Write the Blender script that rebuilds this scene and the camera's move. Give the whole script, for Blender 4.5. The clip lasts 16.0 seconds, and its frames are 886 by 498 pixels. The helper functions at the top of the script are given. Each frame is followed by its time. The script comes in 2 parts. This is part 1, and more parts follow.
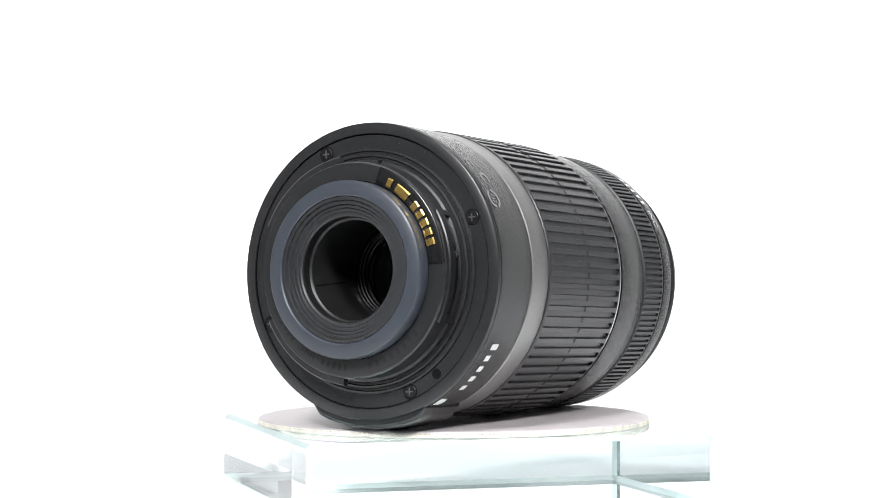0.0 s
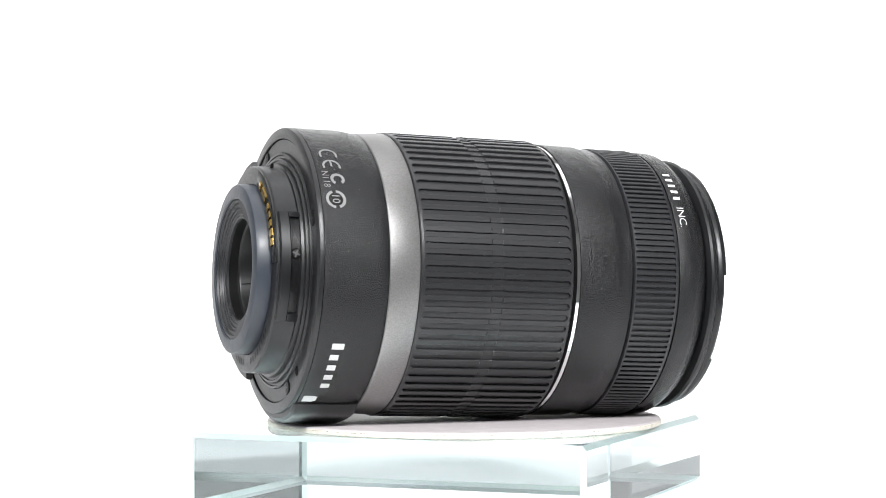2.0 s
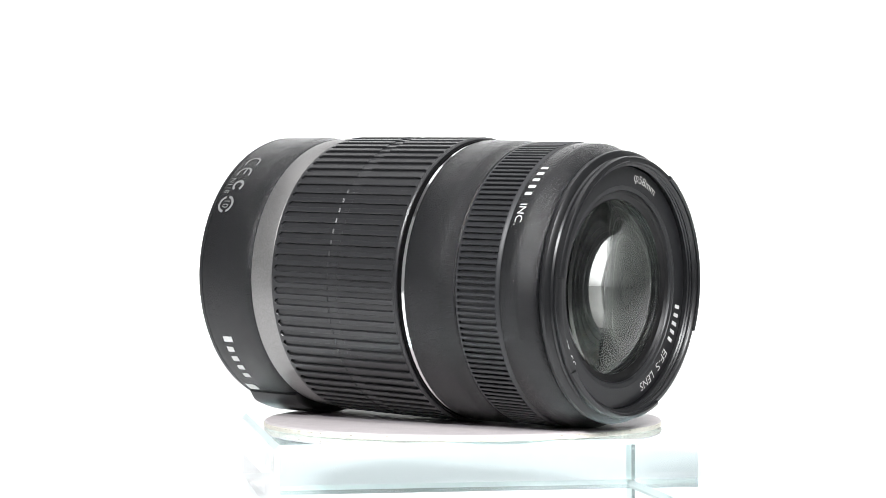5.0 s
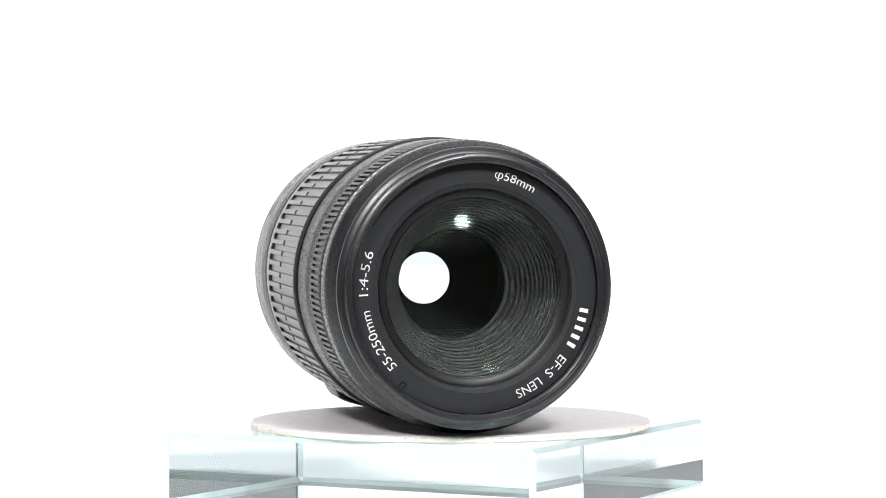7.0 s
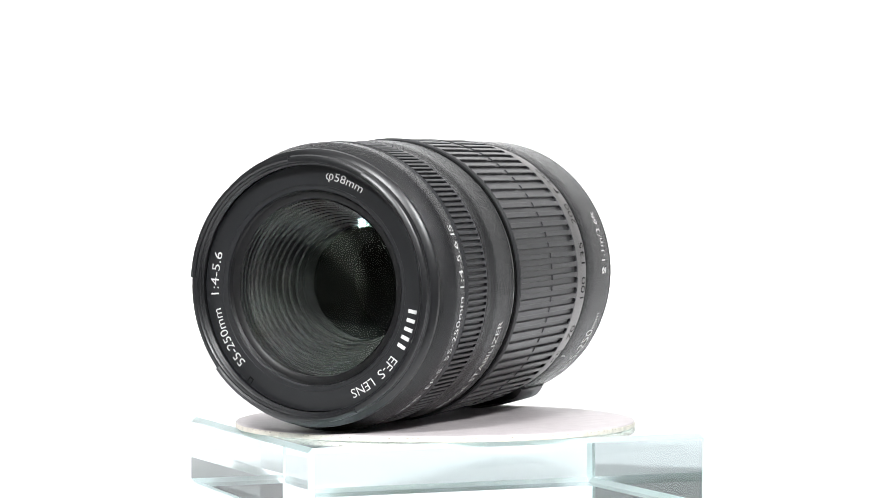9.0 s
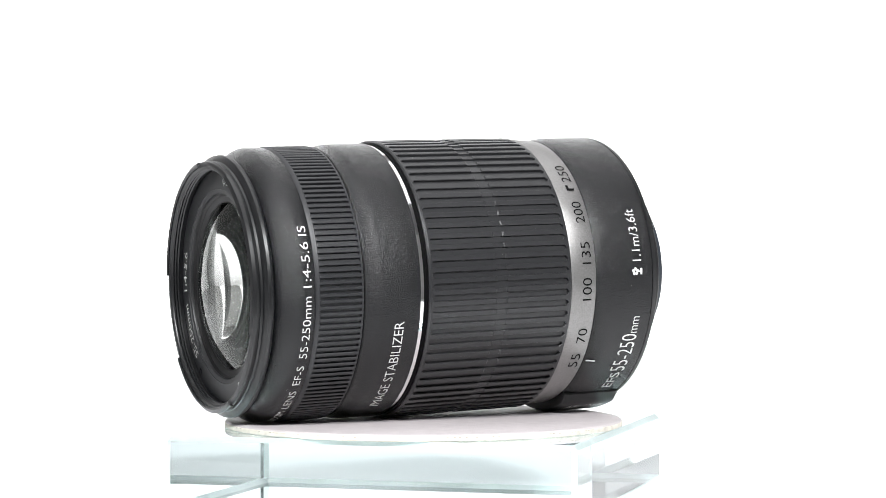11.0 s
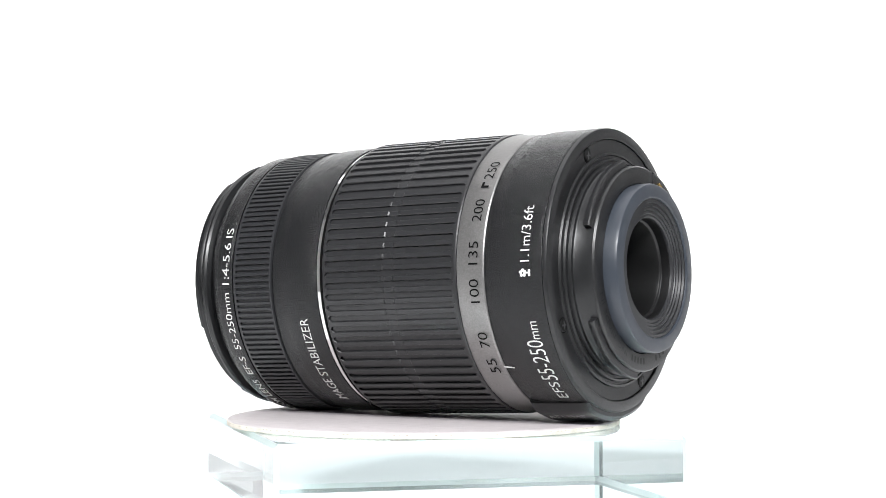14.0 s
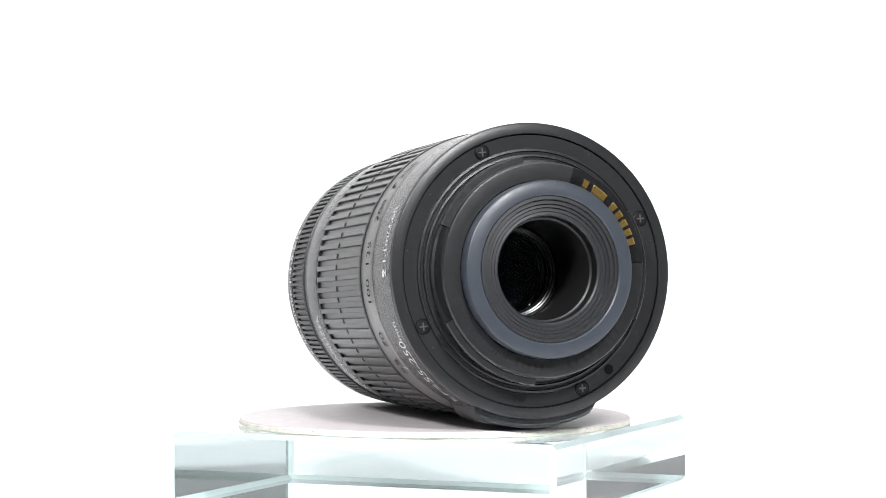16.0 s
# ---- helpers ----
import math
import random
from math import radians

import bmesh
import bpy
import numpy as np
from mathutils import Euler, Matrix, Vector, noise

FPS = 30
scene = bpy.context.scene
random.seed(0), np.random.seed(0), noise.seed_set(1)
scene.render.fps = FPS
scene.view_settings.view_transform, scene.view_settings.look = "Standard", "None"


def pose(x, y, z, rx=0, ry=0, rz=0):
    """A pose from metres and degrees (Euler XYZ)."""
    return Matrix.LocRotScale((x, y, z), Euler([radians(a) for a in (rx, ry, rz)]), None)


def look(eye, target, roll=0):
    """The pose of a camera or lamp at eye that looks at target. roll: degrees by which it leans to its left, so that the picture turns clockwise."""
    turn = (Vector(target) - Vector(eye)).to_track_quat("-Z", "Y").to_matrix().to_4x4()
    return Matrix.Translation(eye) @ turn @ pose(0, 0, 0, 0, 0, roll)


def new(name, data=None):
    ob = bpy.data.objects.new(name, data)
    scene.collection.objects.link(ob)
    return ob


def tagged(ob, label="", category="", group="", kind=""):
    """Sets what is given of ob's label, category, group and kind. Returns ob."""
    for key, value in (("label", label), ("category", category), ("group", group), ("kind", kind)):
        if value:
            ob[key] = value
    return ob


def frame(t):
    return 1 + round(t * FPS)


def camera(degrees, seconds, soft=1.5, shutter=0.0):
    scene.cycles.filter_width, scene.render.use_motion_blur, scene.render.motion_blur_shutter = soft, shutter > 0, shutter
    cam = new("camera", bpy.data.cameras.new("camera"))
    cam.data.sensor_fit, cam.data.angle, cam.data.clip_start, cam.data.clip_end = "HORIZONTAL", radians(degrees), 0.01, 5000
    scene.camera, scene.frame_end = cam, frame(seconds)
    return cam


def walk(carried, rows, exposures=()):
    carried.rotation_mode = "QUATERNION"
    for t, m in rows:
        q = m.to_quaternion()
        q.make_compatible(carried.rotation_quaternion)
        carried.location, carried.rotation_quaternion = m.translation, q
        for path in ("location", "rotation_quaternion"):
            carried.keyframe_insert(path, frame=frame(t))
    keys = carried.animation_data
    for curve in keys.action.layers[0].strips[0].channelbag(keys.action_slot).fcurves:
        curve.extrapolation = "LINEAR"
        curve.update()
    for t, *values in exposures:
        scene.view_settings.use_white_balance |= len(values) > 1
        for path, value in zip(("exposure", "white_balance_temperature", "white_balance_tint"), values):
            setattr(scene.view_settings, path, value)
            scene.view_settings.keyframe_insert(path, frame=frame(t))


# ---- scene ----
# ---------------------------------------------------------------- camera
EYE = (0.0, -0.53, 0.0612)
CAM = look(EYE, (-0.00006, 0.0, 0.0628), -0.097)
cam = camera(24.14, 16.0, soft=0.85)
walk(cam, [(0, CAM), (16, CAM)])

# ---------------------------------------------------------------- light
world = bpy.data.worlds.new("studio_dark")
scene.world = world
world.use_nodes = True
world.node_tree.nodes["Background"].inputs[0].default_value = (0.5, 0.5, 0.5, 1)
world.node_tree.nodes["Background"].inputs[1].default_value = 0.15


def area_fill(name, eye, target, w, h, watts, tint=(1, 1, 1)):
    d = bpy.data.lights.new(name, "AREA")
    d.shape, d.size, d.size_y, d.energy, d.color = "RECTANGLE", w, h, watts, tint
    ob = new(name, d)
    ob.matrix_world = look(eye, target)
    return ob


# Added overhead fill for the white table; no such lamp is known there.
area_fill("added_overhead_fill", (0.0, 0.15, 1.15), (0, 0.1, 0), 1.3, 1.1, 7.5, (0.985, 0.985, 1.0))


def studio_lamp(name, eye, target, size, watts):
    d = bpy.data.lights.new(name, "AREA")
    d.shape, d.size, d.energy, d.color = "DISK", size, watts, (0.975, 0.985, 1.0)
    ob = new(name, d)
    ob.matrix_world = look(eye, target)
    return ob


studio_lamp("studio_lamp_west", (-0.30, -0.81, 0.64), (0, 0, 0.03), 0.15, 11.8)
studio_lamp("studio_lamp_east", (0.30, -0.81, 0.64), (0, 0, 0.03), 0.15, 11.8)
scene.view_settings.exposure = 0.0

# ---------------------------------------------------------------- materials
MM = 0.001


def material(name, color, rough=0.5, metal=0.0, spec=0.5, bumps=(), mottle=0.0, mottle_scale=300.0, rough_var=0.0):
    """A procedural surface: colour mottle at two scales, roughness variation and bumps ((scale, strength, distance[, lo, hi]), ...);
    lo and hi cut the noise into plateaus and pits."""
    m = bpy.data.materials.new(name)
    m.use_nodes = True
    nt = m.node_tree
    b = nt.nodes["Principled BSDF"]
    b.inputs["Base Color"].default_value = (*color, 1)
    b.inputs["Roughness"].default_value = rough
    b.inputs["Metallic"].default_value = metal
    b.inputs["Specular IOR Level"].default_value = spec
    tc = nt.nodes.new("ShaderNodeTexCoord")

    def noise_at(scale, detail=3.0):
        n = nt.nodes.new("ShaderNodeTexNoise")
        n.inputs["Scale"].default_value = scale
        n.inputs["Detail"].default_value = detail
        nt.links.new(tc.outputs["Object"], n.inputs["Vector"])
        return n

    def ranged(socket, lo, hi):
        r = nt.nodes.new("ShaderNodeMapRange")
        r.inputs["From Min"].default_value, r.inputs["From Max"].default_value = 0.3, 0.7
        r.inputs["To Min"].default_value, r.inputs["To Max"].default_value = lo, hi
        nt.links.new(socket, r.inputs["Value"])
        return r.outputs["Result"]

    if mottle:
        a, c = noise_at(mottle_scale), noise_at(mottle_scale * 9)
        mul = nt.nodes.new("ShaderNodeMath")
        mul.operation = "MULTIPLY"
        nt.links.new(ranged(a.outputs["Fac"], 1 - mottle, 1 + mottle), mul.inputs[0])
        nt.links.new(ranged(c.outputs["Fac"], 1 - mottle * 0.7, 1 + mottle * 0.7), mul.inputs[1])
        mix = nt.nodes.new("ShaderNodeVectorMath")
        mix.operation = "SCALE"
        mix.inputs[0].default_value = color
        nt.links.new(mul.outputs[0], mix.inputs["Scale"])
        nt.links.new(mix.outputs[0], b.inputs["Base Color"])
    if rough_var:
        n = noise_at(mottle_scale * 1.7)
        nt.links.new(ranged(n.outputs["Fac"], max(0.02, rough - rough_var), min(1, rough + rough_var)), b.inputs["Roughness"])
    last = None
    for scale, strength, dist, *cut in bumps:
        n = noise_at(scale, 2.0)
        height = n.outputs["Fac"]
        if cut:
            r = nt.nodes.new("ShaderNodeMapRange")
            r.interpolation_type = "SMOOTHSTEP"
            r.inputs["From Min"].default_value, r.inputs["From Max"].default_value = cut
            nt.links.new(height, r.inputs["Value"])
            height = r.outputs["Result"]
        bp = nt.nodes.new("ShaderNodeBump")
        bp.inputs["Strength"].default_value, bp.inputs["Distance"].default_value = strength, dist
        nt.links.new(height, bp.inputs["Height"])
        if last:
            nt.links.new(last.outputs["Normal"], bp.inputs["Normal"])
        last = bp
    if last:
        nt.links.new(last.outputs["Normal"], b.inputs["Normal"])
    return m


def glass(name, color, ior=1.5, rough=0.0):
    m = bpy.data.materials.new(name)
    m.use_nodes = True
    b = m.node_tree.nodes["Principled BSDF"]
    b.inputs["Base Color"].default_value = (*color, 1)
    b.inputs["Roughness"].default_value = rough
    b.inputs["IOR"].default_value = ior
    b.inputs["Transmission Weight"].default_value = 1.0
    return m


M_BARREL = material("crinkle_black_paint", (0.0065, 0.0068, 0.0075), 0.20, spec=0.42, bumps=((3500, 1.0, 0.00019),), mottle=0.03, mottle_scale=800, rough_var=0.03)
M_SATIN = material("satin_black_plastic", (0.007, 0.0073, 0.008), 0.34, bumps=((5000, 0.25, 0.00003),), mottle=0.06, mottle_scale=700, rough_var=0.03)
M_MOUNT = material("moulded_black_plastic", (0.0125, 0.0128, 0.0136), 0.33, bumps=((4200, 0.7, 0.00004),), mottle=0.12, mottle_scale=700, rough_var=0.04)
M_RUBBER = material("black_rubber", (0.019, 0.0192, 0.0205), 0.31, bumps=((4400, 0.7, 0.000045),), mottle=0.03, mottle_scale=800, rough_var=0.008)
M_FINE = material("fine_black_rubber", (0.0165, 0.017, 0.019), 0.43, bumps=((5200, 0.5, 0.00003),), mottle=0.03, mottle_scale=800, rough_var=0.01)
M_INNER = material("flat_black_lining", (0.0014, 0.0014, 0.0015), 0.6, spec=0.08, bumps=((4000, 0.4, 0.00005),), mottle=0.2)
M_BAFFLE = material("ribbed_black_baffle", (0.0085, 0.0086, 0.0088), 0.30, bumps=((4000, 0.15, 0.00002),), mottle=0.1)
M_SILVER = material("silver_metallic_paint", (0.26, 0.254, 0.25), 0.39, metal=0.8, bumps=((3800, 1.0, 0.00004),), mottle=0.13, mottle_scale=2400, rough_var=0.06)
M_CHROME = material("bright_chrome", (0.82, 0.82, 0.82), 0.10, metal=1.0, mottle=0.04)
M_BLUEGREY = material("blue_grey_plastic", (0.033, 0.039, 0.050), 0.38, bumps=((5000, 0.2, 0.00003),), mottle=0.05, mottle_scale=300, rough_var=0.04)
M_GOLD = material("gold_plating", (0.78, 0.52, 0.16), 0.24, metal=1.0, bumps=((2500, 0.2, 0.00003),), mottle=0.1)
M_STEEL = material("blackened_steel", (0.006, 0.006, 0.0065), 0.25, mottle=0.1)
M_WHITE = material("white_print", (0.58, 0.58, 0.57), 0.5, mottle=0.04)
M_GREY = material("grey_print", (0.17, 0.17, 0.17), 0.5, mottle=0.05)
M_BLACK = material("black_print", (0.004, 0.004, 0.004), 0.6, spec=0.12, mottle=0.05)
# Near black: seam and notch lines, and shade put into recesses and the hole.
M_DARK = material("dark_recess_and_seam", (0.002, 0.002, 0.002), 0.7, spec=0.1, mottle=0.05)
M_ELEMENT = glass("coated_optical_glass", (0.94, 0.97, 0.93), 1.5)
M_INNER_EL = glass("coated_inner_glass", (0.95, 0.98, 0.96), 1.5)
M_REAR_EL = glass("coated_rear_glass", (0.88, 0.91, 1.0), 1.18)
M_BLOCK = glass("pale_green_glass", (0.80, 0.905, 0.912), 1.5)
M_GROUND = material("ground_glass_bevel", (0.72, 0.90, 0.885), 0.35, mottle=0.05, mottle_scale=200)
_g = M_GROUND.node_tree.nodes["Principled BSDF"]
_g.inputs["Transmission Weight"].default_value = 0.6
_g.inputs["IOR"].default_value = 1.5
M_REAR_EL.node_tree.nodes["Principled BSDF"].inputs["Specular Tint"].default_value = (0.55, 0.62, 1.0, 1)
for _m, _tint in ((M_ELEMENT, (0.34, 0.42, 0.36, 1)), (M_INNER_EL, (0.07, 0.10, 0.09, 1))):
    _m.node_tree.nodes["Principled BSDF"].inputs["Specular Tint"].default_value = _tint
M_SHALLOW = material("shallow_engraving", (0.009, 0.0092, 0.0096), 0.5, spec=0.4, mottle=0.05)
M_SCREW = material("black_oxide_screw", (0.003, 0.003, 0.0032), 0.42, spec=0.3, mottle=0.1)
# Paler than the head: the glint on the slot edges is put into the colour.
M_SLOT = material("screw_slot_glint", (0.06, 0.06, 0.062), 0.4, mottle=0.1)
M_LINING = material("matt_black_tube", (0.0075, 0.0075, 0.0078), 0.40, bumps=((5000, 0.5, 0.00004),), mottle=0.1, mottle_scale=600)
M_LEATHER = material("pale_leather", (0.50, 0.462, 0.468), 0.5, bumps=((1500, 0.9, 0.00022), (4500, 0.4, 0.00005)), mottle=0.05, mottle_scale=260, rough_var=0.06)
M_EDGE = material("cream_layered_edge", (0.68, 0.64, 0.56), 0.7, bumps=((2400, 0.6, 0.00015),), mottle=0.16, mottle_scale=420)
M_TABLE = material("white_table_laminate", (0.86, 0.86, 0.865), 0.35, bumps=((900, 0.05, 0.00005),), mottle=0.01, mottle_scale=20)
M_ROOM = material("grey_studio_wall", (0.29, 0.29, 0.295), 0.8, mottle=0.05, mottle_scale=4)
M_PALE = material("white_bounce_wall", (0.80, 0.80, 0.795), 0.8, mottle=0.03, mottle_scale=4)
# The backdrop glows by emission, standing in for lamps shining on it.
M_BACK = bpy.data.materials.new("glowing_white_backdrop")
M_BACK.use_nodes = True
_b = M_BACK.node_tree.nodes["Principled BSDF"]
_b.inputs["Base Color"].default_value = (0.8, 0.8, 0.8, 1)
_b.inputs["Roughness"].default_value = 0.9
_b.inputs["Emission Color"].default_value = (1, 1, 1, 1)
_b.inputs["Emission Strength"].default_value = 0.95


# ---------------------------------------------------------------- mesh helpers
def finish(bm, name, mat, smooth_angle=32.0):
    bmesh.ops.recalc_face_normals(bm, faces=bm.faces)
    me = bpy.data.meshes.new(name)
    bm.to_mesh(me)
    bm.free()
    me.materials.append(mat)
    if smooth_angle:
        me.shade_smooth()
        me.set_sharp_from_angle(angle=radians(smooth_angle))
    return me


def part(name, bm, mat, parent=None, label="", smooth_angle=32.0):
    ob = new(name, finish(bm, name, mat, smooth_angle))
    ob.parent = parent
    if label:
        tagged(ob, label)
    return ob


def lathe(profile, seg=144, a0=0.0, a1=360.0, closed=True, bm=None):
    """Turns a profile of (radius, station) in millimetres about z; closed: the profile is a loop."""
    bm = bm or bmesh.new()
    full = abs(a1 - a0) >= 359.9
    n = seg if full else max(2, int(seg * abs(a1 - a0) / 360))
    rings = []
    for i in range(n if full else n + 1):
        a = radians(a0 + (a1 - a0) * i / n)
        c, s = math.cos(a) * MM, math.sin(a) * MM
        rings.append([bm.verts.new((r * c, r * s, z * MM)) for r, z in profile])
    m = len(profile)
    for i in range(n):
        p, q = rings[i], rings[(i + 1) % len(rings)]
        for j in range(m if closed else m - 1):
            k = (j + 1) % m
            bm.faces.new((p[j], q[j], q[k], p[k]))
    if not full and closed:
        bm.faces.new(rings[0])
        bm.faces.new(list(reversed(rings[-1])))
    return bm


def on_barrel(radius):
    """Maps a place (degrees, station mm) to the side of a drum of that radius."""
    def place(a, z, lift=0.0):
        return ((radius + lift) * math.cos(radians(a)) * MM, (radius + lift) * math.sin(radians(a)) * MM, z * MM)
    return place


def on_face(station, back=False):
    """Maps a place (degrees, radius mm) to a flat ring face."""
    def place(a, r, lift=0.0):
        z = station - lift if back else station + lift
        return (r * math.cos(radians(a)) * MM, r * math.sin(radians(a)) * MM, z * MM)
    return place


def lettering(name, text, place, a0, a1, v0, v1, mat, parent, label="", lift=0.05, thin=-0.004):
    """Built-in font, fitted between the angles a0, a1 and the heights v0, v1, and laid on a curved face."""
    cu = bpy.data.curves.new("text", "FONT")
    cu.body = text
    cu.resolution_u = 4
    cu.offset = thin
    tmp = bpy.data.objects.new("text", cu)
    scene.collection.objects.link(tmp)
    bpy.context.view_layer.update()
    me = bpy.data.meshes.new_from_object(tmp.evaluated_get(bpy.context.evaluated_depsgraph_get()))
    bpy.data.objects.remove(tmp)
    bpy.data.curves.remove(cu)
    bm = bmesh.new()
    bm.from_mesh(me)
    bpy.data.meshes.remove(me)
    xs, ys = [v.co.x for v in bm.verts], [v.co.y for v in bm.verts]
    x0, x1, y0, y1 = min(xs), max(xs), min(ys), max(ys)
    cuts = max(4, int(abs(a1 - a0) * 0.9))
    for i in range(1, cuts):
        bmesh.ops.bisect_plane(bm, geom=list(bm.verts) + list(bm.edges) + list(bm.faces), plane_co=(x0 + (x1 - x0) * i / cuts, 0, 0), plane_no=(1, 0, 0))
    bmesh.ops.triangulate(bm, faces=bm.faces)
    for v in bm.verts:
        v.co = place(a0 + (a1 - a0) * (v.co.x - x0) / (x1 - x0), v0 + (v1 - v0) * (v.co.y - y0) / (y1 - y0), lift)
    return part(name, bm, mat, parent, label, 0)


def patch(bm, place, a0, a1, v0, v1, lift=0.05, n=4, skew=0.0):
    """A small printed bar between two angles and two heights."""
    lo = [bm.verts.new(place(a0 + (a1 - a0) * i / n, v0, lift)) for i in range(n + 1)]
    hi = [bm.verts.new(place(a0 + (a1 - a0) * i / n + skew, v1, lift)) for i in range(n + 1)]
    for i in range(n):
        bm.faces.new((lo[i], lo[i + 1], hi[i + 1], hi[i]))


def bars(name, place, a0, a1, v0, v1, count, mat, parent, label="", fill=0.72, first=1.0):
    """A row of plain blocks; first: the height of those after the first one."""
    bm = bmesh.new()
    step = (a1 - a0) / count
    for i in range(count):
        patch(bm, place, a0 + step * i, a0 + step * (i + fill), v0, v1 if i == 0 else v0 + (v1 - v0) * first)
    return part(name, bm, mat, parent, label, 0)


def ring_mark(bm, place, ca, cv, r_out, r_in, radius, lift=0.05, n=28, b0=0.0, b1=360.0):
    """A flat printed ring (or arc) of millimetre radii, centred at (angle, height)."""
    rows = []
    for i in range(n + 1):
        b = radians(b0 + (b1 - b0) * i / n)
        rows.append([bm.verts.new(place(ca + math.degrees(r * math.cos(b) / radius), cv + r * math.sin(b), lift)) for r in (r_in, r_out)])
    for p, q in zip(rows, rows[1:]):
        bm.faces.new((p[0], q[0], q[1], p[1]))


def slab(x0, x1, y0, y1, z0, z1, bevel=0.0, segments=1):
    bm = bmesh.new()
    bmesh.ops.create_cube(bm, size=1.0)
    for v in bm.verts:
        v.co = ((x0 + x1) / 2 + v.co.x * (x1 - x0), (y0 + y1) / 2 + v.co.y * (y1 - y0), (z0 + z1) / 2 + v.co.z * (z1 - z0))
    if bevel:
        bmesh.ops.bevel(bm, geom=list(bm.edges), offset=bevel, segments=segments, affect="EDGES", profile=0.5)
    return bm


# ---------------------------------------------------------------- the studio
def setting(name, bm, mat, label, smooth_angle=32.0):
    ob = part(name, bm, mat, None, "", smooth_angle)
    return tagged(ob, label, kind="structure")


def studio():
    setting("table", slab(-0.95, 0.95, -0.14, 0.92, -0.75, 0.0, 0.003, 2), M_TABLE, "smooth white laminate table")
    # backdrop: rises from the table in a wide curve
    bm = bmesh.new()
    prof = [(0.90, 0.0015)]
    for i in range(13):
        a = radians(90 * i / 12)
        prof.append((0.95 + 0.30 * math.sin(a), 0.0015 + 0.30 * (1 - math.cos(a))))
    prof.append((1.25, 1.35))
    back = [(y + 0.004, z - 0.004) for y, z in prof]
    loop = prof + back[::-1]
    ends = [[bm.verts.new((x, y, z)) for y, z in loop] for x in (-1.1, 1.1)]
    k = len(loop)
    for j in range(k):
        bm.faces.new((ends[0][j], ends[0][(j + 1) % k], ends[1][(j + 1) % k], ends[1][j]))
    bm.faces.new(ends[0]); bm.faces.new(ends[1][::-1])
    setting("backdrop", bm, M_BACK, "seamless white backdrop with an even glow of its own")
    # Unseen room closes the set; its white walls are added to bounce light.
    setting("floor", slab(-2.0, 2.0, -2.0, 2.0, -0.80, -0.75), M_ROOM, "grey studio floor")
    setting("ceiling", slab(-2.0, 2.0, -2.0, 2.0, 1.75, 1.80), M_ROOM, "grey studio ceiling")
    setting("wall_north", slab(-2.0, 2.0, 2.0, 2.1, -0.75, 1.75), M_PALE, "plain white wall added out of view to bounce light")
    setting("wall_south", slab(-2.0, 2.0, -2.1, -2.0, -0.75, 1.75), M_ROOM, "plain grey studio wall")
    setting("wall_east", slab(2.0, 2.1, -2.0, 2.0, -0.75, 1.75), M_PALE, "plain white wall added out of view to bounce light")
    setting("wall_west", slab(-2.1, -2.0, -2.0, 2.0, -0.75, 1.75), M_PALE, "plain white wall added out of view to bounce light")


studio()

# ---------------------------------------------------------------- the stand: glass block and leather pad
GLASS_TOP, PAD_TOP = 18.2, 19.9


def glass_block():
    ob = part("glass_block", slab(-0.0503, 0.0503, -0.0503, 0.0503, 0.0004, GLASS_TOP * MM, 0.0012, 1), M_BLOCK, None, "", 0)
    ob.visible_shadow = False
    ob.data.materials.append(M_GROUND)
    for f in ob.data.polygons:
        if max(abs(c) for c in f.normal) < 0.95:
            f.material_index = 1
    return tagged(ob, "thick square clear glass block with pale green edges", "glass block")


def pad():
    root = new("round_pad")
    t, b = PAD_TOP, GLASS_TOP
    mid = b + 0.95
    part("top_layer", lathe([(0.01, mid + 0.03), (49.9, mid + 0.03), (50.2, mid + 0.2), (50.2, t - 0.35), (50.0, t - 0.1), (49.6, t), (0.01, t)], 160), M_LEATHER, root, "grained pale pinkish grey leather")
    part("bottom_layer", lathe([(0.01, b + 0.01), (49.8, b + 0.01), (50.2, b + 0.2), (50.2, mid - 0.15), (49.9, mid), (0.01, mid)], 160), M_EDGE, root, "cream layered backing")
    part("edge_band", lathe([(50.1, b + 0.08), (50.3, b + 0.2), (50.34, mid), (50.3, t - 0.5), (50.1, t - 0.38)], 160), M_EDGE, root, "cream cut edge")
    # stitch marks round the edge
    bm = bmesh.new()
    place = on_barrel(50.36)
    rnd = random.Random(4)
    for i in range(230):
        if rnd.random() < 0.35:
            continue
        a = i * 360 / 230 + rnd.uniform(-0.5, 0.5)
        patch(bm, place, a, a + rnd.uniform(0.25, 0.8), mid - 0.02 + rnd.uniform(-0.05, 0.05), mid + 0.13, 0.0, 1)
    st = part("stitching", bm, M_STITCH, root, "fine brown pricked stitch marks", 0)
    tagged(st, kind="stuff")
    return tagged(root, "thin round pale leather pad lying on the glass block", "pad")


M_STITCH = material("brown_stitch", (0.30, 0.26, 0.21), 0.8, mottle=0.2)
block = glass_block()
round_pad = pad()


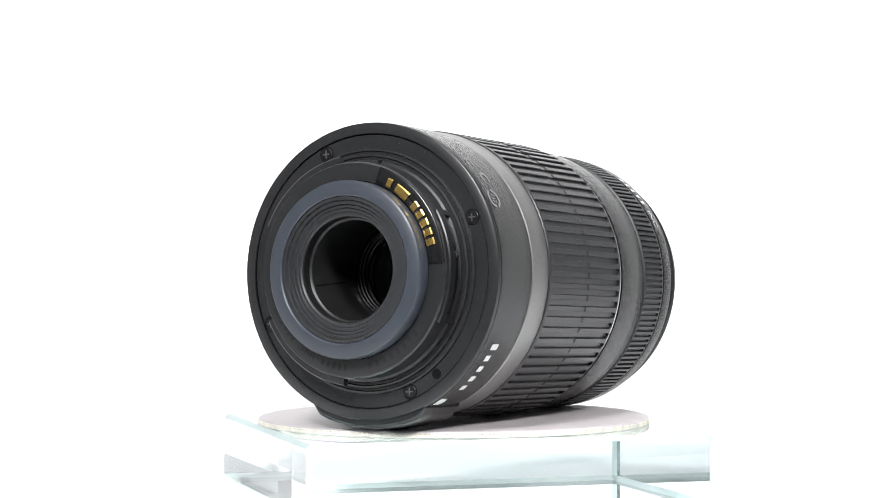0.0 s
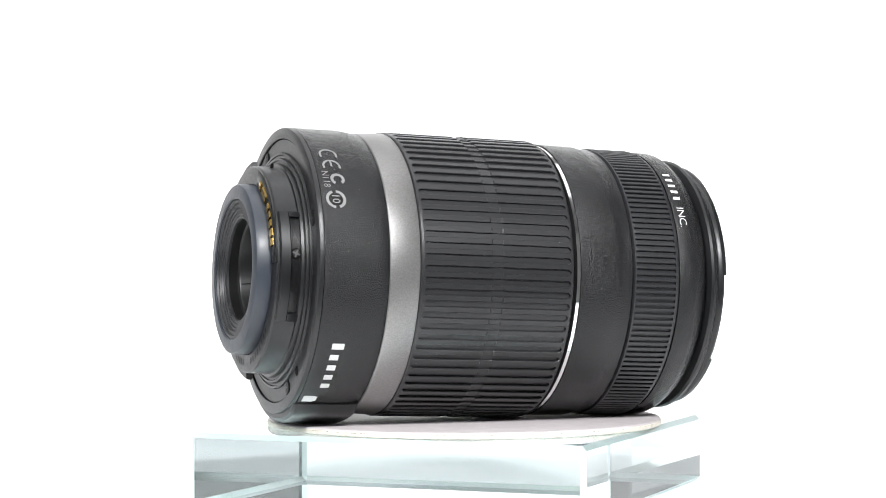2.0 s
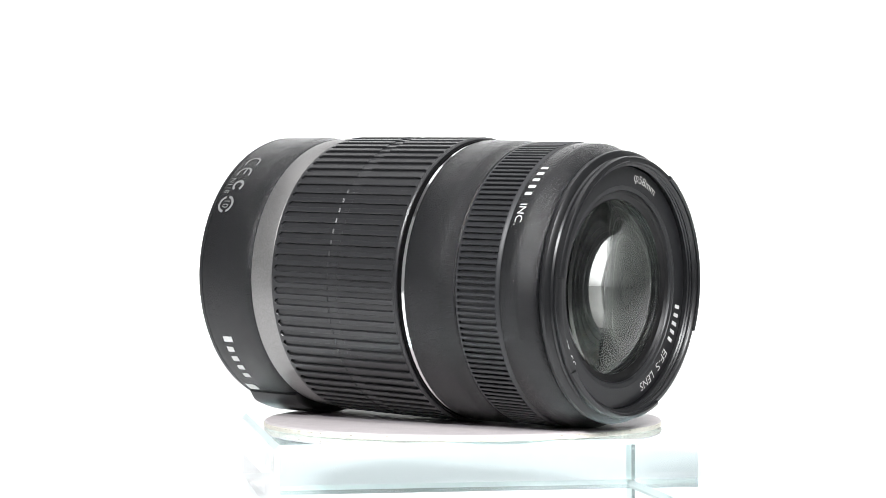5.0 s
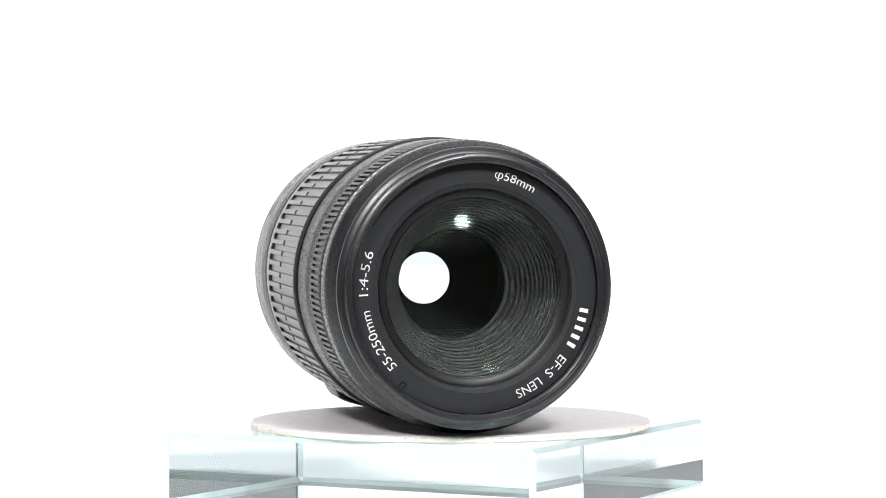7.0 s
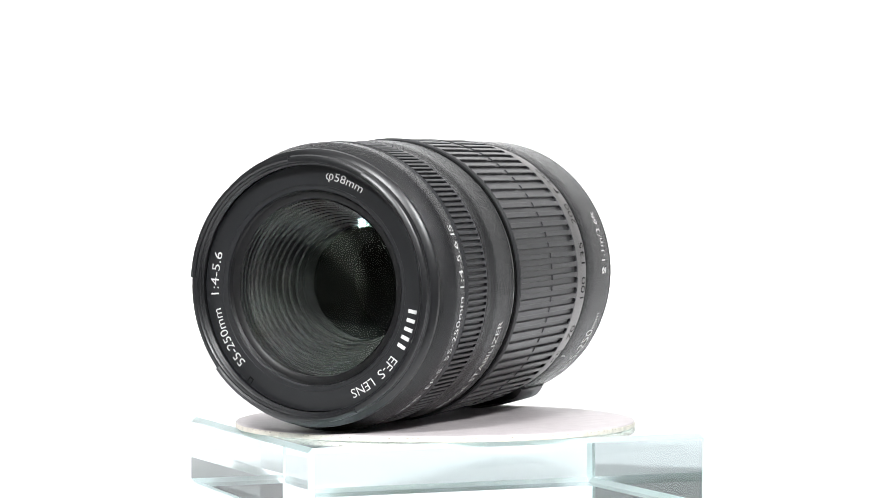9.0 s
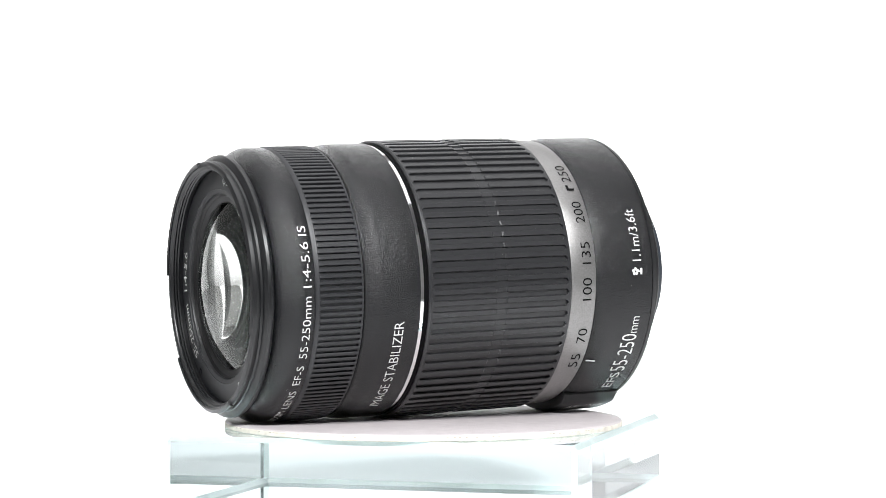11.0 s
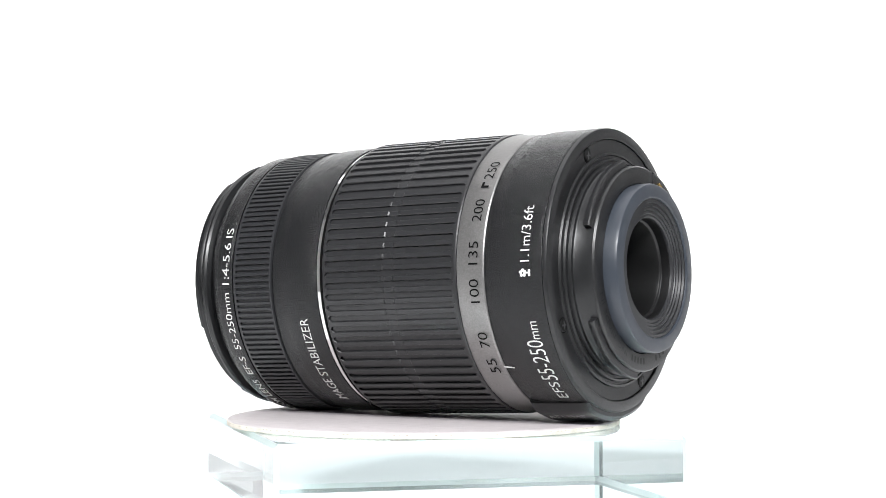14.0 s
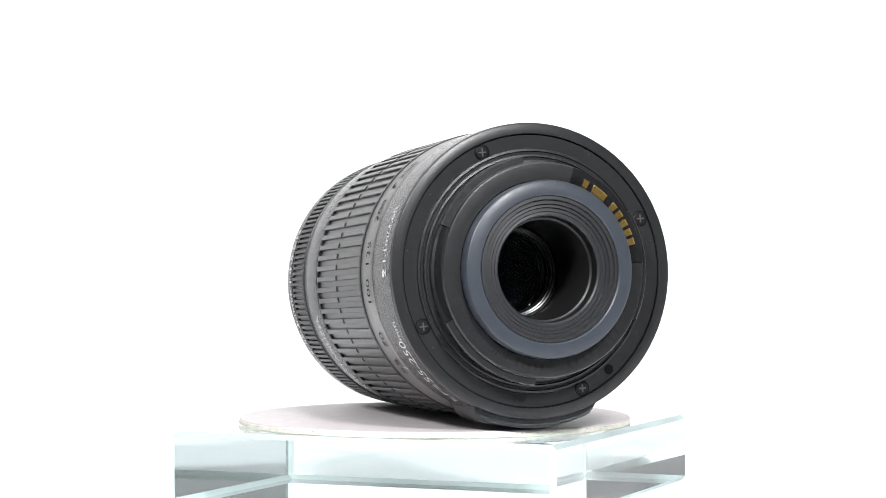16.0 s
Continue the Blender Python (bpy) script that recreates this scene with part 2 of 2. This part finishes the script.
# ---------------------------------------------------------------- the camera lens
def screw(parent, r, a, z, radius=1.65):
    """A cross-head screw on the rear face."""
    sc = part("screw", lathe([(0.001, z), (radius, z), (radius, z - 0.15), (radius - 0.2, z - 0.32), (0.001, z - 0.40)], 28), M_SCREW, parent, "black cross-head screw")
    bm = bmesh.new()
    for k in (0, 90):
        c, s = math.cos(radians(k + 20)), math.sin(radians(k + 20))
        box = slab(-0.95 * MM, 0.95 * MM, -0.17 * MM, 0.17 * MM, (z - 0.43) * MM, (z - 0.30) * MM)
        vs = {}
        for v in box.verts:
            vs[v] = bm.verts.new((v.co.x * c - v.co.y * s, v.co.x * s + v.co.y * c, v.co.z + 0.00001 * k / 90))
        for f in box.faces:
            bm.faces.new([vs[v] for v in f.verts])
        box.free()
    part("cross_slot", bm, M_SLOT, sc, "", 0)
    # Slightly raised near-black ring, painted as the shade round a sunk head.
    bm = lathe([(radius + 0.02, z - 0.01), (radius + 0.22, z - 0.01), (radius + 0.22, z - 0.08), (radius + 0.02, z - 0.08)], 28)
    part("recess_shade", bm, M_DARK, sc, "", 0)
    sc.matrix_basis = pose(r * math.cos(radians(a)) * MM, r * math.sin(radians(a)) * MM, 0, 0, 0, a)
    return sc


def rib_mesh(name, stations, floor, top, edge, mat):
    """A raised land of a grip ring: stations are (station, half width, drop), all in millimetres."""
    bm = bmesh.new()
    rows = []
    for z, w, drop in stations:
        t = top - drop
        outline = ((floor, -w), (t - edge, -w + 0.03), (t, -w + edge), (t, w - edge), (t - edge, w - 0.03), (floor, w))
        rows.append([bm.verts.new((x * MM, y * MM, z * MM)) for x, y in outline])
    for p, q in zip(rows, rows[1:]):
        for j in range(5):
            bm.faces.new((p[j], q[j], q[j + 1], p[j + 1]))
    bm.faces.new(rows[0]); bm.faces.new(rows[-1][::-1])
    return finish(bm, name, mat, 0)


def ribs(mesh, count, parent, offset=0.0):
    for i in range(count):
        ob = new("rib", mesh)
        ob.parent = parent
        ob.matrix_basis = pose(0, 0, 0, 0, 0, offset + 360 * i / count)


def camera_lens():
    root = new("camera_lens")

    # --- rear barrel
    rear = part("rear_barrel", lathe([(33.0, -45.1), (34.7, -45.1), (35.05, -44.95), (35.12, -44.6), (35.12, -44.0), (35.1, -33.2), (34.75, -30.8), (34.5, -29.2), (34.3, -28.95), (31.5, -28.95), (31.5, -45.1)], 180), M_BARREL, root, "black crinkle-finish rear barrel")
    part("rear_rim", lathe([(32.35, -45.12), (32.35, -46.2), (32.5, -46.35), (34.7, -46.3), (34.95, -46.15), (35.06, -45.8), (35.08, -45.12)], 180), M_MOUNT, rear, "satin black rim")
    place = on_barrel(35.12)
    bars("maker_mark", place, -151.9, -126.6, -41.2, -38.2, 5, M_WHITE, rear, "white brand mark on the barrel", 0.52, 0.72)
    bm = bmesh.new()
    ring_mark(bm, place, 128.0, -41.0, 2.25, 1.72, 35, b0=62, b1=298)
    part("marking", bm, M_GREY, rear, "", 0)
    bm = bmesh.new()
    ring_mark(bm, place, 135.0, -41.0, 2.25, 1.72, 35, b0=70, b1=290)
    patch(bm, place, 131.9, 135.2, -41.25, -40.75, 0.055)
    part("marking", bm, M_GREY, rear, "", 0)
    bm = bmesh.new()
    ring_mark(bm, on_barrel(35.12), 141.8, -40.3, 1.75, 1.0, 35, b0=40, b1=330)
    part("marking", bm, M_GREY, rear, "", 0)
    lettering("marking", "N118", place, 138.0, 145.8, -43.9, -42.3, M_GREY, rear)
    bm = bmesh.new()
    ring_mark(bm, on_barrel(35.12), 151.2, -41.5, 2.45, 1.75, 35, b0=20, b1=175)
    ring_mark(bm, on_barrel(35.12), 151.2, -41.5, 2.45, 1.75, 35, b0=200, b1=355)
    part("marking", bm, M_GREY, rear, "grey recycling ring", 0)
    lettering("marking", "10", place, 149.6, 152.9, -42.4, -40.5, M_GREY, rear)
    lettering("marking", "1.1m/3.6ft", place, 3.9, 26.2, -41.7, -39.2, M_WHITE, rear)
    bm = bmesh.new()
    for k in range(5):
        ring_mark(bm, on_barrel(35.12), -0.4 + math.degrees(0.62 * math.cos(radians(72 * k)) / 35), -39.9 + 0.62 * math.sin(radians(72 * k)), 0.42, 0.0, 35, n=10, lift=0.05 + 0.004 * k)
    patch(bm, place, -1.7, 0.9, -41.9, -41.3)
    patch(bm, place, -0.7, -0.1, -41.4, -40.4, 0.06)
    part("flower_symbol", bm, M_WHITE, rear, "white flower symbol", 0)
    lettering("marking", "EFS", place, -59.8, -48.6, -41.6, -38.9, M_WHITE, rear)
    lettering("marking", "55-250", place, -47.4, -27.4, -42.2, -37.9, M_WHITE, rear)
    lettering("marking", "mm", place, -26.9, -19.4, -41.9, -40.2, M_WHITE, rear)
    bm = bmesh.new()
    patch(bm, place, -40.6, -39.9, -32.0, -29.2, 0.05, 2, 0.6)
    part("zoom_index", bm, M_WHITE, rear, "white index line", 0)
    bm = bmesh.new()
    patch(bm, place, -123.2, -118.4, -44.0, -41.2)
    patch(bm, place, -122.6, -119.0, -41.2, -40.6, 0.05, 3)
    part("mount_index", bm, M_WHITE, rear, "white square mounting mark", 0)

    # --- focus mode switch housing under the barrel
    sw = part("switch_housing", lathe([(33.5, -45.6), (36.1, -45.5), (36.9, -44.9), (37.2, -43.6), (37.15, -31.0), (36.5, -29.6), (35.5, -29.1), (33.5, -29.1)], 200, -116.5, -64.5), M_SATIN, root, "smooth black switch housing")
    for v in sw.data.vertices:
        r, a = math.hypot(v.co.x, v.co.y), math.degrees(math.atan2(v.co.y, v.co.x))
        ramp = min(1.0, min(a + 116.5, -64.5 - a) / 5.0)
        k = (0.0348 + (r - 0.0348) * (0.25 + 0.75 * math.sin(ramp * math.pi / 2))) / r if r > 0.0348 else 1.0
        v.co.x *= k
        v.co.y *= k

    def along(z, a, lift=0.0):
        return on_barrel(37.16)(a, z, lift)

    lettering("marking", "AF", along, -32.0, -35.4, -75.6, -70.6, M_WHITE, sw)
    lettering("marking", "MF", along, -38.6, -42.6, -75.6, -70.6, M_WHITE, sw)
    bm = bmesh.new()
    patch(bm, along, -36.0, -36.3, -75.6, -70.6)
    patch(bm, along, -37.6, -37.9, -75.6, -70.6)
    part("marking", bm, M_WHITE, sw, "", 0)

    # --- silver zoom scale
    scale = part("scale_ring", lathe([(34.35, -28.85), (34.55, -28.6), (35.0, -21.75), (34.9, -21.55), (32, -21.55), (32, -28.85)], 180), M_SILVER, root, "silver zoom scale ring")
    place = on_barrel(34.82)
    for text, a0, a1 in (("250", 41.0, 51.0), ("200", 21.0, 30.8), ("135", 3.6, 12.8), ("100", -11.5, -2.1), ("70", -30.6, -23.7), ("55", -43.5, -36.1)):
        lettering("number", text, place, a0, a1, -27.4, -24.8, M_BLACK, scale)
    bm = bmesh.new()
    patch(bm, place, 36.4, 37.5, -27.1, -25.0)
    patch(bm, place, 37.5, 39.3, -25.7, -25.0)
    part("corner_mark", bm, M_BLACK, scale, "", 0)

    # --- zoom grip
    zoom = part("zoom_ring", lathe([(33, -21.45), (35.0, -21.45), (35.25, -21.2), (35.3, -20.6), (34.7, -20.5), (34.7, 16.9), (35.25, 17.0), (35.2, 17.4), (34.9, 17.75), (33, 17.75)], 180), M_RUBBER, root, "ribbed black rubber zoom grip")
    st = [(-20.65, 1.32, 0.0), (-20.45, 1.16, 0.0), (-20.25, 0.90, 0.0), (-19.9, 0.67, 0.0), (-3.5, 0.67, 0.0), (-3.2, 0.65, 0.26), (-0.6, 0.65, 0.26), (-0.3, 0.67, 0.0), (16.3, 0.67, 0.0), (16.65, 0.90, 0.0), (16.85, 1.16, 0.0), (17.05, 1.32, 0.0)]
    ribs(rib_mesh("rib", st, 34.5, 35.3, 0.14, M_RUBBER), 80, zoom, 4.0)

    # --- bright trim and front barrel
    part("gap_ring", lathe([(33, 17.8), (34.55, 17.8), (34.55, 18.75), (33, 18.75)], 180), M_INNER, root)
    part("trim_ring", lathe([(33, 18.78), (34.3, 18.78), (34.4, 18.9), (34.4, 19.75), (34.3, 19.88), (33, 19.88)], 220), M_CHROME, root, "thin polished chrome ring")
    front = part("front_barrel", lathe([(32, 19.9), (34.6, 19.9), (34.65, 20.1), (34.55, 29.6), (34.35, 30.6), (34.05, 31.6), (33.98, 33.8), (33.6, 34.2), (31, 34.3)], 180), M_BARREL, root, "black crinkle-finish front barrel")
    lettering("marking", "IMAGE STABILIZER", on_barrel(34.62), -62.4, -15.9, 23.9, 26.4, M_WHITE, front)

    # --- focus ring
    focus = part("focus_ring", lathe([(32, 34.35), (33.7, 34.35), (34.15, 34.6), (34.15, 35.0), (33.6, 35.1), (33.6, 45.6), (34.1, 45.7), (34.0, 46.3), (33.6, 46.8), (32, 46.8)], 180), M_FINE, root, "finely ribbed black focus ring")
    ribs(rib_mesh("rib", [(34.95, 0.47, 0.05), (35.3, 0.42, 0), (45.3, 0.42, 0), (45.75, 0.47, 0.05)], 33.5, 34.25, 0.13, M_FINE), 144, focus, 1.05)

    # --- front collar with lettering
    collar = part("front_collar", lathe([(31, 46.9), (33.9, 46.9), (34.0, 47.1), (33.95, 51.4), (33.6, 52.2), (32.7, 53.6), (31.6, 55.0), (30.6, 55.7), (29.4, 55.7), (29.4, 47.0)], 180), M_BARREL, root, "black crinkle-finish front collar")
    place = on_barrel(33.98)
    bars("maker_mark", place, 125.6, 143.9, 48.0, 49.9, 5, M_WHITE, collar, "white maker's name", 0.42)
    lettering("marking", "INC.", place, 146.0, 155.4, 48.1, 50.0, M_WHITE, collar)
    lettering("marking", "ZOOM", place, -78.6, -63.8, 48.0, 49.9, M_WHITE, collar)
    lettering("marking", "LENS", place, -60.8, -47.8, 48.0, 49.9, M_WHITE, collar)
    lettering("marking", "EF-S", place, -43.9, -33.8, 48.0, 49.9, M_WHITE, collar)
    lettering("marking", "55-250mm", place, -30.1, -4.0, 47.9, 49.9, M_WHITE, collar)
    lettering("marking", "1:4-5.6", place, -0.4, 17.9, 47.8, 49.9, M_WHITE, collar)
    lettering("marking", "IS", place, 20.5, 24.7, 47.8, 49.9, M_WHITE, collar)

    # --- front rim with hood bayonet
    rim = part("front_rim", lathe([(29.2, 55.8), (30.6, 55.8), (31.2, 56.1), (32.1, 56.6), (32.4, 57.2), (32.3, 57.9), (31.7, 58.5), (30.9, 58.8), (30.7, 59.3), (30.9, 59.7), (31.0, 60.4), (30.7, 60.9), (30.1, 61.2), (29.5, 61.15), (29.1, 60.8), (29.0, 60.5), (28.75, 60.3), (28.95, 59.9), (28.7, 59.6), (28.95, 59.2), (28.7, 58.9), (28.8, 58.2), (28.8, 56.5)], 200), M_SATIN, root, "satin black front rim with filter thread")
    for a0, a1 in ((97, 175), (-21, 60), (-142, -66)):
        part("hood_lug", lathe([(30.4, 60.2), (31.06, 60.3), (31.0, 61.2), (30.6, 61.55), (30.1, 61.7), (29.7, 61.4), (29.8, 61.0)], 200, a0, a1), M_SATIN, rim)

    # --- name ring
    name = part("name_ring", lathe([(22.75, 57.2), (22.95, 57.6), (23.9, 57.75), (24.0, 57.9), (28.6, 57.9), (28.75, 57.6), (28.75, 56.0), (22.75, 56.0)], 180), M_NAME, root, "matt black name ring")
    fp = on_face(57.9)
    lettering("marking", "\u03c658mm", fp, 80.8, 59.0, 25.0, 27.4, M_WHITE, name)
    bars("maker_mark", fp, -10.4, -33.6, 25.2, 27.3, 5, M_WHITE, name, "white maker's name", 0.42)
    lettering("marking", "EF-S", fp, -37.2, -49.6, 25.2, 27.3, M_WHITE, name)
    lettering("marking", "LENS", fp, -54.0, -68.0, 25.2, 27.3, M_WHITE, name)
    lettering("marking", "55-250mm", fp, -136.6, -169.0, 25.2, 27.3, M_WHITE, name)
    lettering("marking", "1:4-5.6", fp, -176.6, -199.0, 25.2, 27.3, M_WHITE, name)
    bm = bmesh.new()
    patch(bm, fp, -129.4, -128.9, 27.2, 28.6, 0.03, 1)
    patch(bm, fp, -127.2, -126.7, 27.2, 28.6, 0.03, 1)
    patch(bm, fp, -129.4, -126.7, 26.9, 27.2, 0.03, 2)
    part("key_notch", bm, M_DARK, name, "", 0)

    # --- stepped baffle behind the front glass
    part("glass_seat", lathe([(22.7, 57.0), (22.2, 56.4), (21.2, 56.2), (20.75, 55.9), (20.65, 53.6), (22.7, 53.6)], 180), M_SCREW, root, "smooth black seat of the front glass")
    prof = []
    n = 12
    for i in range(n):
        r, z = 20.4 - 10.2 * i / n, 53.2 - 12.6 * (i / n) ** 1.05
        prof += [(r, z), (r - 0.05, z + 0.08), (r - 0.40, z + 0.08), (r - 0.45, z), (r - 0.48, z - 2.0), (r - 0.83, z - 2.0)]
    prof += [(10.1, 40.7), (10.0, 40.5), (10.0, 37.5), (13.6, 37.4), (23.0, 37.4), (23.0, 53.2)]
    part("baffle", lathe(prof, 120), M_BAFFLE, root, "black stepped light baffle")

    # --- inner tube, and the stop inside the inner glass
    part("inner_tube", lathe([(13.0, 37.2), (13.0, -28.8), (15.2, -28.8), (15.2, 37.2)], 96), M_INNER, root, "flat black inner tube")
    part("aperture_stop", lathe([(4.5, 22.1), (12.7, 22.4), (12.7, 21.6), (4.5, 21.9)], 96), M_INNER, root, "flat black aperture stop")
    tube = part("rear_tube", lathe([(12.3, -54.85), (12.25, -52.7), (12.1, -52.5), (11.75, -52.35), (11.6, -52.1), (11.5, -35.0), (11.5, -33.2), (15.2, -33.2), (15.2, -54.85)], 96), M_LINING, root, "matt black rear tube")
    bm = bmesh.new()
    patch(bm, on_barrel(11.52), -19.0, -18.0, -52.0, -38.0, -0.06, 1, 6.0)
    part("seam", bm, M_DARK, tube, "", 0)
    part("retaining_ring", lathe([(11.45, -33.6), (11.2, -34.0), (10.8, -34.0), (10.7, -33.3), (10.4, -33.2), (10.35, -32.4), (10.05, -32.3), (9.95, -31.4), (9.7, -31.2), (9.6, -29.2), (14.1, -29.0), (14.1, -33.1), (11.45, -33.1)], 96), M_STEEL, root, "glossy black stepped retaining ring")
    # --- optical elements
    def cap(radius, z, curve, rings=14):
        """Points of a spherical face from the axis out; curve > 0 bulges forwards, < 0 backwards."""
        pts = []
        for i in range(rings + 1):
            r = max(0.001, radius * i / rings)
            pts.append((r, z - math.copysign(abs(curve) - math.sqrt(curve * curve - r * r), curve)))
        return pts

    fe = part("front_element", lathe(cap(20.6, 61.0, 46.0) + cap(20.6, 54.0, -250.0)[::-1], 128), M_ELEMENT, root, "coated convex front glass", 40)
    fe.visible_shadow = False
    front_group = cap(12.9, 33.5, -26.0) + cap(12.9, 0.3, -22.0)[::-1]
    rear_group = cap(12.9, -0.3, 22.0) + [(12.9, -23.0), (9.5, -24.5)] + cap(9.5, -28.3, -30.0)[::-1]
    for outline in (front_group, rear_group):
        se = part("inner_element", lathe(outline, 96), M_INNER_EL, root, "thick coated inner glass with blackened sides", 50)
        se.visible_shadow = False
        se.data.materials.append(M_INNER)
        for f in se.data.polygons:
            if abs(f.normal.z) < 0.7:
                f.material_index = 1
    re = part("rear_element", lathe(cap(9.55, -28.4, 40.0) + cap(9.55, -29.2, 26.0)[::-1], 96), M_REAR_EL, root, "coated rear glass", 60)
    re.visible_shadow = False

    # --- rear mount
    mount = part("bayonet_mount", lathe([(32.3, -45.3), (32.3, -45.75), (32.05, -45.95), (28.95, -45.95), (28.8, -46.5), (28.3, -46.6), (28.1, -46.3), (27.6, -46.3), (27.4, -47.05), (26.95, -47.15), (26.75, -46.8), (26.2, -46.8), (26.0, -47.8), (25.4, -48.0), (25.25, -48.3), (25.25, -52.9), (24.9, -53.4), (24.5, -53.5), (20.9, -53.5), (20.8, -53.2), (20.8, -46), (24.0, -45.3)], 180), M_MOUNT, root, "black moulded plastic bayonet mount")
    for a0, a1 in ((23, 80), (-85, -27)):
        part("bayonet_lug", lathe([(25.1, -50.6), (26.9, -50.7), (27.05, -51.0), (27.0, -52.0), (26.7, -52.3), (25.1, -52.4)], 180, a0, a1), M_MOUNT, mount)
    part("bayonet_lug", lathe([(25.1, -50.3), (26.1, -50.3), (26.25, -50.5), (26.2, -52.6), (25.9, -52.9), (25.1, -52.9)], 180, 148, 207), M_SATIN, mount)
    for a0, a1 in ((148, 151), (203, 207)):
        part("lug_end", lathe([(25.1, -47.7), (26.1, -47.7), (26.2, -47.9), (26.2, -50.28), (25.1, -50.28)], 240, a0, a1), M_SATIN, mount)
    part("slot_floor", lathe([(25.1, -47.9), (25.4, -47.9), (25.4, -50.25), (25.1, -50.25)], 180, 151.2, 202.8), M_STEEL, mount, "dark slot in the mount")
    side = screw(mount, 0, 0, 0, 1.05)
    side.matrix_basis = Matrix.Translation((25.45 * math.cos(radians(171)) * MM, 25.45 * math.sin(radians(171)) * MM, -49.0 * MM)) @ Vector((math.cos(radians(171)), math.sin(radians(171)), 0)).to_track_quat("-Z", "Y").to_matrix().to_4x4()
    for a in (65.9, 155.9, -113.2, -25.0):
        screw(mount, 30.4, a, -45.93)
    # locking hole (a flush disc, its shade put into the colour) and small pin
    bm = lathe([(0.001, -45.98), (1.2, -45.98), (1.25, -45.7), (0.001, -45.7)], 24)
    lock = part("lock_hole", bm, M_DARK, mount)
    lock.matrix_basis = pose(30.3 * math.cos(radians(-128.8)) * MM, 30.3 * math.sin(radians(-128.8)) * MM, 0)
    bm = slab(25.0 * MM, 26.3 * MM, -0.35 * MM, 0.35 * MM, -50.2 * MM, -49.4 * MM, 0.0001)
    pin = part("stop_pin", bm, M_STEEL, mount)
    pin.matrix_basis = pose(0, 0, 0, 0, 0, 101)
    # contacts
    blk = part("contact_block", lathe([(20.95, -53.3), (25.0, -53.3), (25.0, -53.7), (24.75, -53.85), (21.2, -53.85), (20.95, -53.7)], 220, 107.5, 176), M_STEEL, mount, "black contact block")
    for c, w in ((117.3, 3.6), (127.6, 10.0), (139.7, 4.0), (145.7, 4.0), (151.6, 4.0), (157.5, 4.0), (163.3, 4.0)):
        part("contact", lathe([(21.3, -53.8), (23.55, -53.8), (23.55, -54.0), (23.2, -54.2), (21.7, -54.2), (21.3, -54.05)], 360, c - w / 2, c + w / 2), M_GOLD, blk, "gold-plated electrical contact", 20)
    lettering("engraving", "INC. MADE IN", on_face(-53.5, True), -64, -14, 21.9, 23.4, M_SHALLOW, mount, "", 0.02)
    bars("engraving", on_face(-53.5, True), -88, -68, 21.9, 23.4, 5, M_SHALLOW, mount, "", 0.45)
    bars("engraving", on_face(-53.5, True), -142, -100, 21.9, 23.4, 8, M_SHALLOW, mount, "", 0.4)

    # --- rear guard ring
    guard = part("rear_ring", lathe([(20.7, -53.3), (20.75, -56.3), (20.5, -57.0), (20.0, -57.3), (17.4, -57.35), (17.1, -57.1), (17.0, -56.4), (17.0, -53.3)], 160), M_BLUEGREY, root, "blue-grey plastic rear guard ring")
    part("ribbed_collar", lathe([(16.95, -56.9), (16.2, -57.0), (16.0, -56.5), (15.2, -56.6), (15.0, -56.1), (14.4, -56.2), (14.2, -55.8), (13.5, -55.9), (13.3, -55.6), (12.75, -55.7), (12.4, -55.4), (12.3, -54.9), (16.9, -54.9)], 120), M_FINE, root, "black concentric ribbed collar")
    # --- a little dust
    rnd = random.Random(11)
    bm = bmesh.new()
    for i in range(90):
        k = rnd.choice(((35.33, -20.0, 16.5), (35.15, -44.0, -33.5), (34.7, 20.5, 29.0), (34.03, 47.2, 51.0)))
        z, a, d = rnd.uniform(k[1], k[2]), rnd.uniform(0, 360), rnd.uniform(0.035, 0.08)
        patch(bm, on_barrel(k[0]), a, a + d * rnd.uniform(1.2, 3.0), z, z + d * rnd.uniform(0.7, 1.6), 0.03, 1, rnd.uniform(-0.1, 0.1))
    for i in range(40):
        r, a, d = rnd.uniform(29.1, 31.9), rnd.uniform(0, 360), rnd.uniform(0.03, 0.07)
        patch(bm, on_face(-45.96, True), a, a + d * 2.2, r, r + d, 0.01, 1)
    tagged(part("dust", bm, M_WHITE, root, "tiny pale dust specks", 0), kind="stuff")
    return tagged(root, "black telephoto zoom camera lens lying on its side on the pad", "camera lens")


M_NAME = material("matt_black_ring", (0.0075, 0.008, 0.009), 0.42, bumps=((5000, 0.15, 0.00003),), mottle=0.06, mottle_scale=150)
lens = camera_lens()


# ---------------------------------------------------------------- the turning stand
def turn(t):
    return pose(0, 0, 0, 0, 0, -7.5596 - 19.41464 * t)


def lens_rest():
    """The lens on the pad: its axis is local z, towards the front glass."""
    yaw, pitch = radians(67.2845), radians(-2.1776)
    d = Vector((math.cos(pitch) * math.cos(yaw), math.cos(pitch) * math.sin(yaw), math.sin(pitch)))
    s = Vector((-math.sin(yaw), math.cos(yaw), 0))
    u = d.cross(s)
    m = Matrix((s, u, d)).transposed().to_4x4()
    m.translation = (0.006014, -0.002517, 0.05578)
    return m


def motions():
    times = [0.5 * i for i in range(33)]
    rest = lens_rest()
    walk(lens, [(t, turn(t) @ rest) for t in times])
    walk(round_pad, [(t, turn(t) @ pose(0.0019, 0.0055, 0)) for t in times])
    walk(block, [(t, turn(t) @ pose(0.0021, 0.0034, 0, 0, 0, 24.44)) for t in times])


motions()
